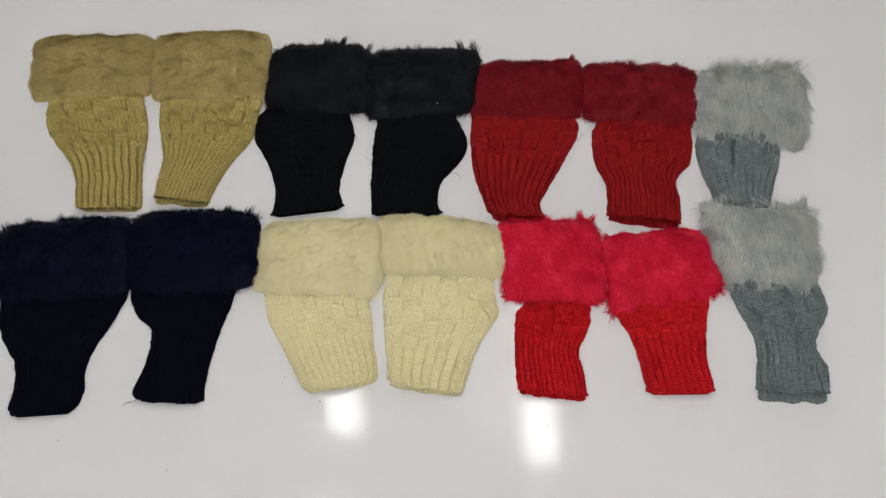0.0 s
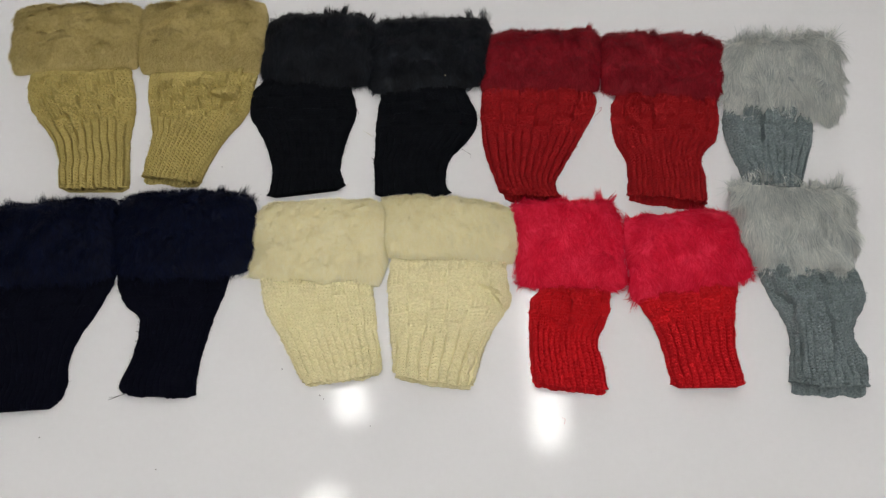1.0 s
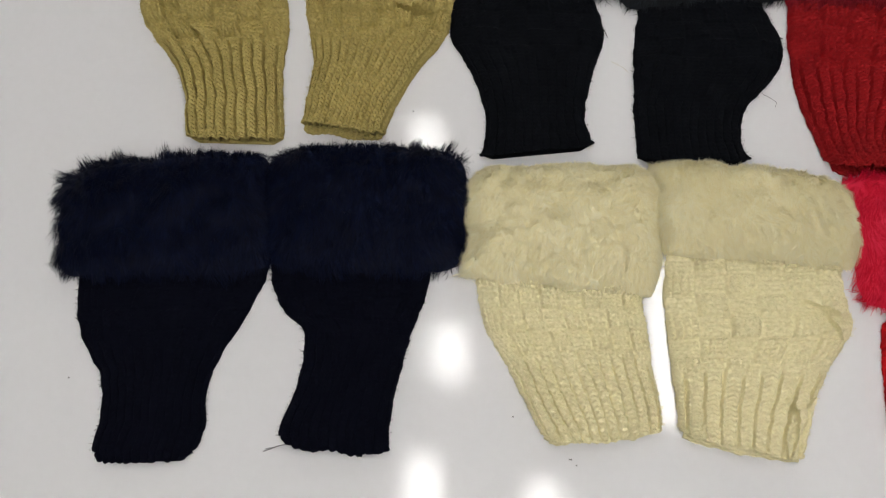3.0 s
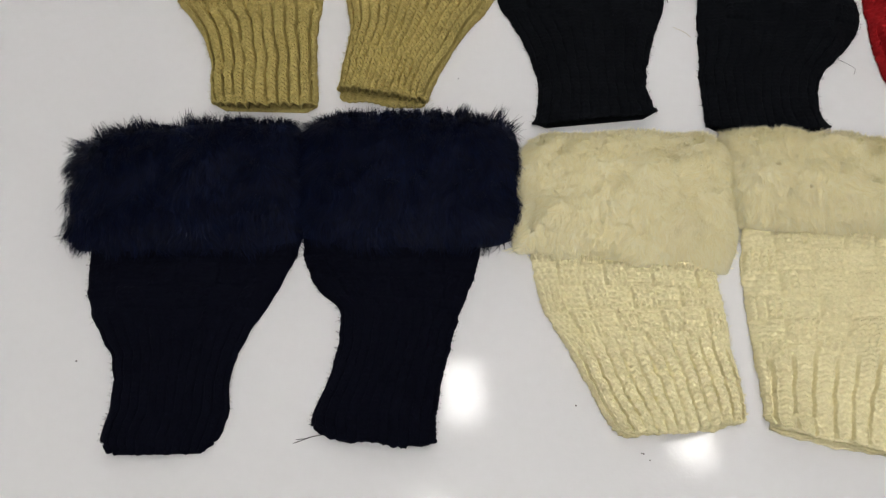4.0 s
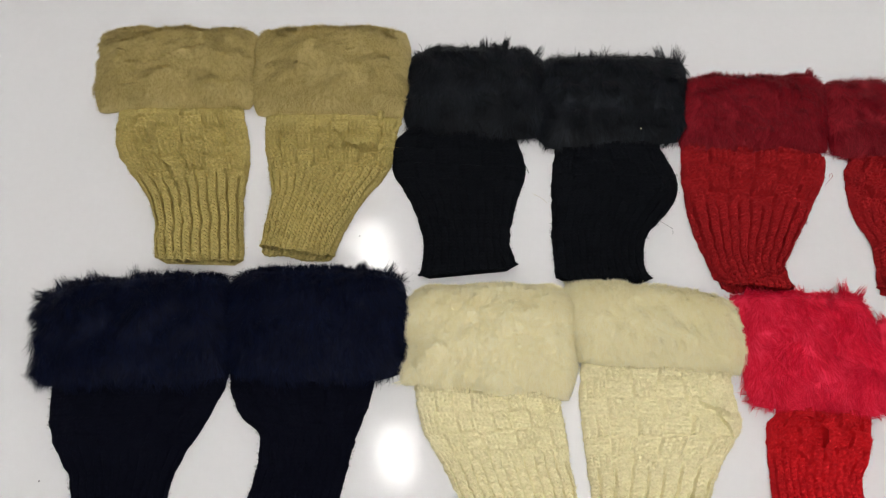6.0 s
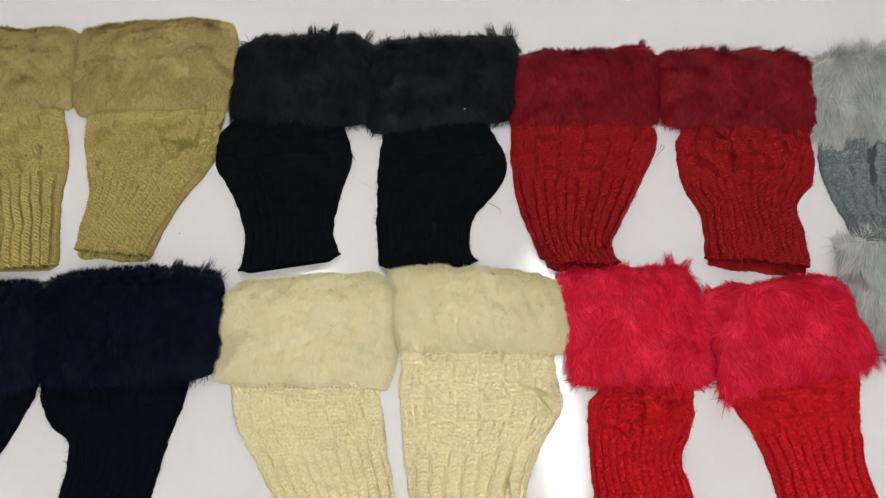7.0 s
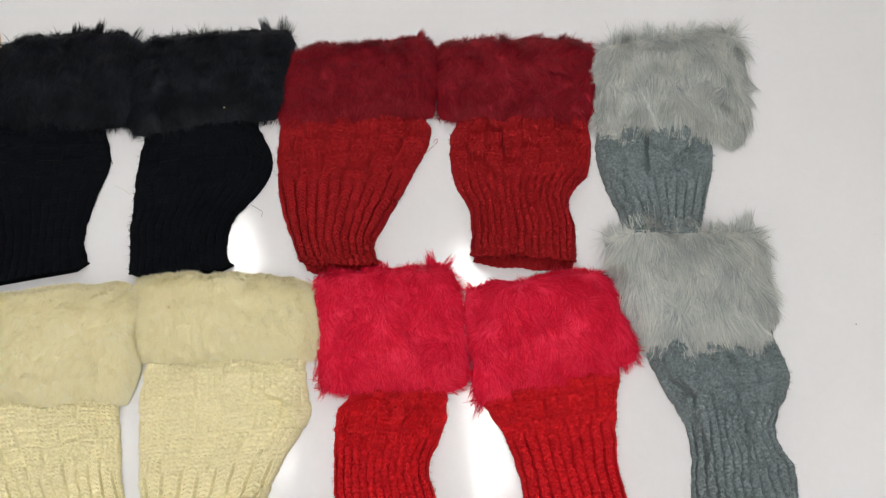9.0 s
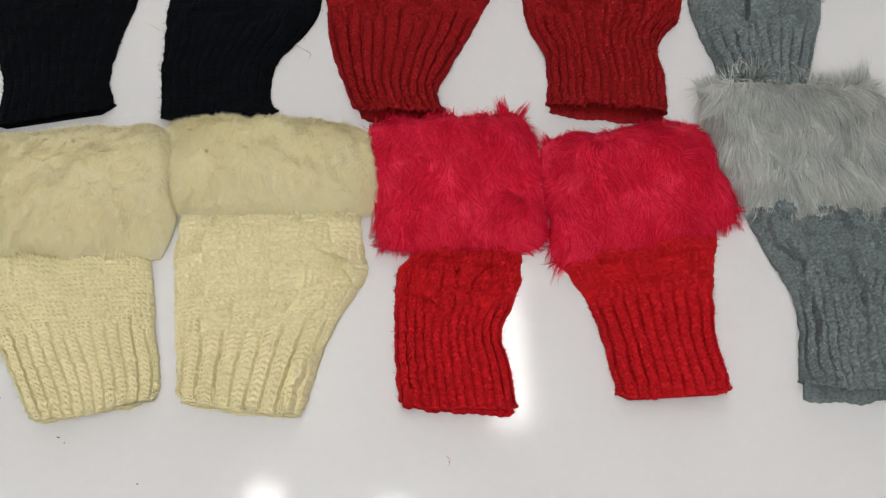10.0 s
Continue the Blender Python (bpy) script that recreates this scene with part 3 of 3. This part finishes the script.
mitten(
    "grey", "grey knitted mitten with shaggy silver fur, hem tucked under its pair", (0.313, 0.581), -2.8,
    [(-0.060, 0.129, 0.038, 0.147), (-0.060, 0.108, 0.038, 0.125), (-0.062, 0.089, 0.039, 0.107), (-0.058, 0.067, 0.039, 0.082), (-0.048, 0.043, 0.035, 0.059), (-0.039, 0.026, 0.032, 0.039), (-0.030, 0.005, 0.028, 0.014)],
    [(-0.069, 0.194), (0.064, 0.229), (0.068, 0.118), (-0.066, 0.104)],
    seed=17, rumple=1.8, bow=0.03, tufts=((0.35, 0.03, -0.3, 1, 0.018), (0.5, 0.03, 0, 1, 0.016), (0.62, 0.03, 0.2, 1, 0.018), (0.74, 0.03, -0.2, 1, 0.014), (0.9, 0.05, 0.5, 1, 0.02), (0.97, 0.3, 1, 0.3, 0.014), (0.97, 0.6, 1, -0.2, 0.014)), ribs=10, cuff=0.05, cells=5, creases=((-0.016, 0.114, -0.018, 0.071, 0.008, 0.004), (-0.038, 0.091, -0.053, 0.066, 0.003, 0.005), (0.006, 0.075, 0.016, 0.106, 0.003, 0.005),), fur=SHAGGY,
)
mitten(
    "navy", "navy-black knitted mitten with thick dark blue fur", (-0.410, 0.234), 12.9,
    [(-0.062, 0.151, 0.081, 0.151), (-0.061, 0.130, 0.078, 0.129), (-0.060, 0.118, 0.073, 0.116), (-0.058, 0.098, 0.063, 0.095), (-0.050, 0.079, 0.051, 0.076), (-0.038, 0.060, 0.043, 0.058), (-0.034, 0.042, 0.039, 0.040), (-0.034, 0.024, 0.041, 0.023), (-0.037, 0.008, 0.036, 0.007), (-0.033, -0.002, 0.032, -0.002)],
    [(-0.084, 0.212), (0.079, 0.222), (0.082, 0.129), (-0.077, 0.131)],
    seed=18, cuff=0.08, ribs=13, fur=PLUSH, bow=0.05, tufts=((0.03, 0.08, -1, 0.5, 0.013), (0.12, 0.04, -0.6, 1, 0.013), (0.3, 0.03, -0.4, 1, 0.012), (0.5, 0.03, -0.2, 1, 0.012), (0.03, 0.9, -1, -0.3, 0.010)),
)
mitten(
    "navy", "navy-black knitted mitten with loose thread at the hem", (-0.286, 0.266), 5.8,
    [(-0.065, 0.134, 0.053, 0.153), (-0.062, 0.115, 0.052, 0.129), (-0.056, 0.102, 0.051, 0.114), (-0.046, 0.089, 0.047, 0.096), (-0.034, 0.081, 0.044, 0.086), (-0.030, 0.068, 0.042, 0.075), (-0.030, 0.050, 0.040, 0.057), (-0.033, 0.031, 0.037, 0.039), (-0.038, 0.010, 0.037, 0.018), (-0.035, -0.001, 0.038, -0.000)],
    [(-0.081, 0.21), (0.07, 0.222), (0.078, 0.135), (-0.066, 0.121)],
    seed=19, cuff=0.08, ribs=12, fur=PLUSH, bow=0.06, tufts=((0.9, 0.04, 0.5, 1, 0.014), (0.97, 0.08, 0.8, 0.8, 0.014), (0.75, 0.03, 0.2, 1, 0.011)),
)
mitten(
    "cream", "cream knitted fingerless mitten with a wide plush fur cuff", (-0.109, 0.310), 20.2,
    [(-0.066, 0.155, 0.048, 0.117), (-0.067, 0.128, 0.048, 0.099), (-0.068, 0.111, 0.045, 0.087), (-0.067, 0.090, 0.045, 0.075), (-0.063, 0.076, 0.044, 0.061), (-0.056, 0.058, 0.042, 0.045), (-0.049, 0.035, 0.042, 0.024), (-0.039, 0.002, 0.039, -0.002)],
    [(-0.06, 0.206), (0.082, 0.184), (0.058, 0.089), (-0.08, 0.123)],
    seed=20, tufts=((0.03, 0.95, -1, -0.25, 0.013),), back=0.002, ribs=12, cuff=0.052, cells=8, fur=SHORT, bow=0.02,
)
mitten(
    "cream", "cream knitted fingerless mitten with a narrow plush fur cuff", (-0.021, 0.321), 3.5,
    [(-0.056, 0.147, 0.064, 0.159), (-0.056, 0.124, 0.065, 0.138), (-0.057, 0.104, 0.067, 0.120), (-0.055, 0.090, 0.070, 0.106), (-0.052, 0.071, 0.072, 0.090), (-0.048, 0.048, 0.057, 0.061), (-0.043, 0.026, 0.048, 0.036), (-0.040, 0.003, 0.040, -0.003)],
    [(-0.078, 0.2), (0.071, 0.201), (0.079, 0.134), (-0.063, 0.126)],
    seed=21, back=0.003, ribs=8, cuff=0.052, cells=6, creases=((0.042, 0.107, 0.057, 0.097, 0.006, 0.0028), (0.057, 0.097, 0.063, 0.083, 0.006, 0.0028), (0.050, 0.040, 0.034, 0.030, 0.005, 0.003), (0.034, 0.030, 0.031, -0.004, 0.006, 0.003),), gape=0.004, fur=SHORT,
)
mitten(
    "red", "bright red knitted mitten, puckered below its pink-red fur", (0.115, 0.335), 6.5,
    [(-0.028, 0.127, 0.043, 0.129), (-0.030, 0.106, 0.043, 0.108), (-0.039, 0.094, 0.043, 0.096), (-0.041, 0.080, 0.041, 0.082), (-0.041, 0.064, 0.034, 0.064), (-0.041, 0.049, 0.028, 0.049), (-0.040, 0.027, 0.033, 0.027), (-0.037, 0.003, 0.037, -0.001)],
    [(-0.065, 0.203), (0.054, 0.21), (0.062, 0.107), (-0.051, 0.104)],
    seed=22, rumple=1.8, back=0.003, tufts=((0.84, 0.03, -0.2, 1, 0.014), (0.92, 0.04, 0.8, 1, 0.014), (0.04, 0.95, -0.6, -1, 0.014), (0.97, 0.93, 0.8, -0.7, 0.012)), ribs=13, cuff=0.066, cells=8, creases=((-0.025, 0.098, -0.001, 0.099, 0.006, 0.003), (0.000, 0.099, 0.001, 0.073, 0.007, 0.003), (-0.028, 0.075, -0.013, 0.065, 0.005, 0.003), (0.011, 0.083, 0.022, 0.091, 0.005, 0.003), (0.022, 0.060, 0.035, 0.075, 0.004, 0.004),), fur=SILKY,
)
mitten(
    "red", "bright red knitted mitten with slanted pink-red fur cuff", (0.249, 0.359), 12.0,
    [(-0.064, 0.120, 0.053, 0.128), (-0.060, 0.099, 0.051, 0.105), (-0.053, 0.084, 0.046, 0.089), (-0.046, 0.070, 0.041, 0.071), (-0.042, 0.056, 0.037, 0.052), (-0.039, 0.041, 0.035, 0.035), (-0.037, 0.022, 0.036, 0.017), (-0.036, 0.001, 0.037, -0.002)],
    [(-0.062, 0.188), (0.056, 0.192), (0.069, 0.11), (-0.063, 0.091)],
    seed=23, tufts=((0.05, 0.04, -0.6, 1, 0.010), (0.05, 0.95, -0.5, -1, 0.022), (0.96, 0.9, 1, -0.3, 0.010)), ribs=10, cuff=0.066, cells=5, fur=SILKY,
)
mitten(
    "grey", "grey knitted mitten with shaggy silver fur and open hem", (0.368, 0.377), 10.5,
    [(-0.052, 0.156, 0.054, 0.155), (-0.052, 0.136, 0.054, 0.135), (-0.047, 0.113, 0.054, 0.118), (-0.041, 0.094, 0.059, 0.098), (-0.034, 0.075, 0.051, 0.081), (-0.030, 0.061, 0.037, 0.059), (-0.031, 0.042, 0.037, 0.040), (-0.036, 0.020, 0.043, 0.025), (-0.039, 0.002, 0.038, -0.004)],
    [(-0.067, 0.231), (0.068, 0.214), (0.049, 0.127), (-0.053, 0.133)],
    seed=24, rumple=1.9, back=0.009, wave=0.2, bow=0.02, tufts=((0.88, 0.04, 0.3, 1, 0.022), (0.7, 0.03, 0.3, 1, 0.014), (0.45, 0.03, 0.1, 1, 0.014), (0.2, 0.03, -0.4, 1, 0.014), (0.97, 0.1, 1, 0.5, 0.016), (0.03, 0.1, -1, 0.4, 0.014), (0.97, 0.45, 1, 0.1, 0.012)), ribs=12, cuff=0.072, cells=7, creases=((-0.044, 0.121, -0.025, 0.087, 0.005, 0.005), (-0.022, 0.087, -0.022, 0.035, 0.005, 0.005), (0.015, 0.099, 0.009, 0.035, 0.004, 0.005), (0.008, 0.127, 0.017, 0.106, 0.004, 0.004),), gape=0.011, fur=SHAGGY,
)

# ---- table and room ----
table = new("table")
tagged(table, "white glossy lacquered table with a plain top", "table")
table.location = (0.0, 0.5, 0.0)
part("tabletop", box(bmesh.new(), (-1.3, -0.8, -0.03), (1.3, 0.8, 0.0), 0.003), TABLE, table)
for sx in (-1, 1):
    for sy in (-1, 1):
        part("leg", box(bmesh.new(), (sx * 1.2 - 0.03, sy * 0.7 - 0.03, FLOOR), (sx * 1.2 + 0.03, sy * 0.7 + 0.03, -0.031), 0.003), METAL, table)

# unseen room added around the table; walls kept pale to bounce fill light
R = (-2.6, -2.0, 2.6, 4.2)
tagged(part("floor", box(bmesh.new(), (R[0], R[1], FLOOR - 0.1), (R[2], R[3], FLOOR)), FLOORING), "plain grey vinyl floor under the table", "floor", kind="structure")
tagged(part("ceiling", box(bmesh.new(), (R[0], R[1], CEILING + 0.05), (R[2], R[3], CEILING + 0.15)), CEIL), "plain white painted ceiling", "ceiling", kind="structure")
for name, lo, hi in (
    ("wall_north", (R[0], R[3], FLOOR), (R[2], R[3] + 0.1, CEILING + 0.05)),
    ("wall_south", (R[0], R[1] - 0.1, FLOOR), (R[2], R[1], CEILING + 0.05)),
    ("wall_west", (R[0] - 0.1, R[1], FLOOR), (R[0], R[3], CEILING + 0.05)),
    ("wall_east", (R[2], R[1], FLOOR), (R[2] + 0.1, R[3], CEILING + 0.05)),
):
    tagged(part(name, box(bmesh.new(), lo, hi), WALL), "plain pale painted wall, unseen, bounces light", "wall", kind="structure")


def ceiling_light(x, y, turn, half):
    root = new("ceiling_light")
    root.matrix_world = pose(x, y, CEILING, 0, 0, turn)
    tagged(root, "long white ceiling batten with a lit diffuser, mirrored or added as fill", "ceiling light", "ceiling battens")
    part("housing", box(bmesh.new(), (-0.066, -half - 0.02, 0.012), (0.066, half + 0.02, 0.05), 0.006), METAL, root)
    part("diffuser", box(bmesh.new(), (-0.054, -half, -0.012), (0.054, half, 0.0115), 0.010), GLOW, root)
    return root


# far row, left batten split to suit its reflections; near three; added unseen fill rows
for x, y, turn, half in (
    # left batten as two short pieces end to end, gap added to drop glare
    (-0.378, 0.74, 18.0, 0.085), (-0.580, 1.36, 18.0, 0.15), (0.240, 1.075, 10.3, 0.41),
    (-0.296, -0.02, 12.0, 0.45), (0.064, -0.02, 12.0, 0.45), (0.414, -0.02, 12.0, 0.45),
    # unseen rows before and behind, added outside the table's reflections to even the light
    (-1.10, -1.10, 12.0, 0.45), (-0.05, -1.10, 12.0, 0.45), (1.00, -1.10, 12.0, 0.45),
    (-1.20, 3.45, 12.0, 0.45), (-0.40, 3.45, 12.0, 0.45), (0.40, 3.45, 12.0, 0.45), (1.20, 3.45, 12.0, 0.45),
):
    ceiling_light(x, y, turn, half)


# ---- small things on the table ----
def table_crumb(x, y, size, seed, z=0.0, material=LINT, label="tiny dark speck of lint on the white table"):
    bm = bmesh.new()
    bmesh.ops.create_icosphere(bm, subdivisions=2, radius=size)
    for v in bm.verts:
        v.co *= 1 + 0.45 * noise.noise(Vector(v.co) * (1.3 / size) + Vector((seed, 0, 0)))
        v.co.z *= 0.55
    low = min(v.co.z for v in bm.verts)
    for v in bm.verts:
        v.co += Vector((x, y, z - low))
    tagged(part("crumb", bm, material), label, "lint", "lint specks on the table")


def loose_thread(points, radius, material, label, seed):
    rng = np.random.default_rng(seed)
    p = np.array(points, float)
    run = np.linspace(0, len(p) - 1, 24)
    path = np.stack([np.interp(run, np.arange(len(p)), p[:, c]) for c in range(3)], 1)
    for _ in range(4):
        path[1:-1] = 0.25 * path[:-2] + 0.5 * path[1:-1] + 0.25 * path[2:]
    path[:, 2] = np.maximum(path[:, 2], radius + 0.0003)
    data = cord(path, radius, 5, rng)
    tagged(mesh_object("loose_thread", data, material), label, "thread", "loose threads")


for x, y, size in ((-0.481, 0.276, 0.0008), (-0.171, 0.312, 0.0007), (-0.129, 0.292, 0.0006), (-0.124, 0.289, 0.0006), (-0.386, 0.21, 0.0007), (-0.267, 0.198, 0.0007), (-0.128, 0.292, 0.0006), (-0.074, 0.27, 0.0006), (-0.288, 0.525, 0.0007), (-0.424, 0.518, 0.0004), (0.465, 0.53, 0.0006), (0.112, 0.304, 0.0004)):
    table_crumb(x, y, 0.75 * size, round(x * 1000) + 5000)
loose_thread([(-0.316, 0.263, 0.004), (-0.322, 0.261, 0.002), (-0.327, 0.258, 0.001), (-0.332, 0.255, 0.001)], 0.00022, KNIT["navy"], 'short dark navy thread hanging from a mitten hem', 1)
loose_thread([(-0.322, 0.261, 0.002), (-0.325, 0.259, 0.003), (-0.33, 0.257, 0.005)], 0.00018, KNIT["navy"], 'frayed navy thread end beside the hem', 2)
loose_thread([(0.111, 0.651, 0.004), (0.115, 0.658, 0.003), (0.119, 0.663, 0.002), (0.119, 0.667, 0.002), (0.116, 0.666, 0.002), (0.116, 0.662, 0.002)], 0.0002, KNIT["maroon"], 'small dark red thread loop beside a mitten', 3)
loose_thread([(-0.159, 0.625, 0.004), (-0.155, 0.619, 0.004), (-0.152, 0.614, 0.003)], 0.0003, KNIT["black"], 'short black yarn end at the mitten edge', 4)
loose_thread([(-0.032, 0.589, 0.001), (-0.025, 0.586, 0.001), (-0.019, 0.583, 0.001), (-0.02, 0.578, 0.001)], 0.00012, KNIT["black"], 'fine black fibre lying on the table', 5)
loose_thread([(-0.146, 0.595, 0.001), (-0.137, 0.592, 0.001), (-0.132, 0.588, 0.001)], 0.0001, KNIT["tan"], 'fine brown fibre lying on the table', 6)
loose_thread([(0.11, 0.307, 0.001), (0.113, 0.305, 0.001), (0.112, 0.301, 0.001)], 0.00014, KNIT["red"], 'fine red fibre lying on the table', 7)
table_crumb(-0.061, 0.663, 0.0007, 77, 0.029, KNIT["cream"], "tiny white speck of lint caught on black fur")
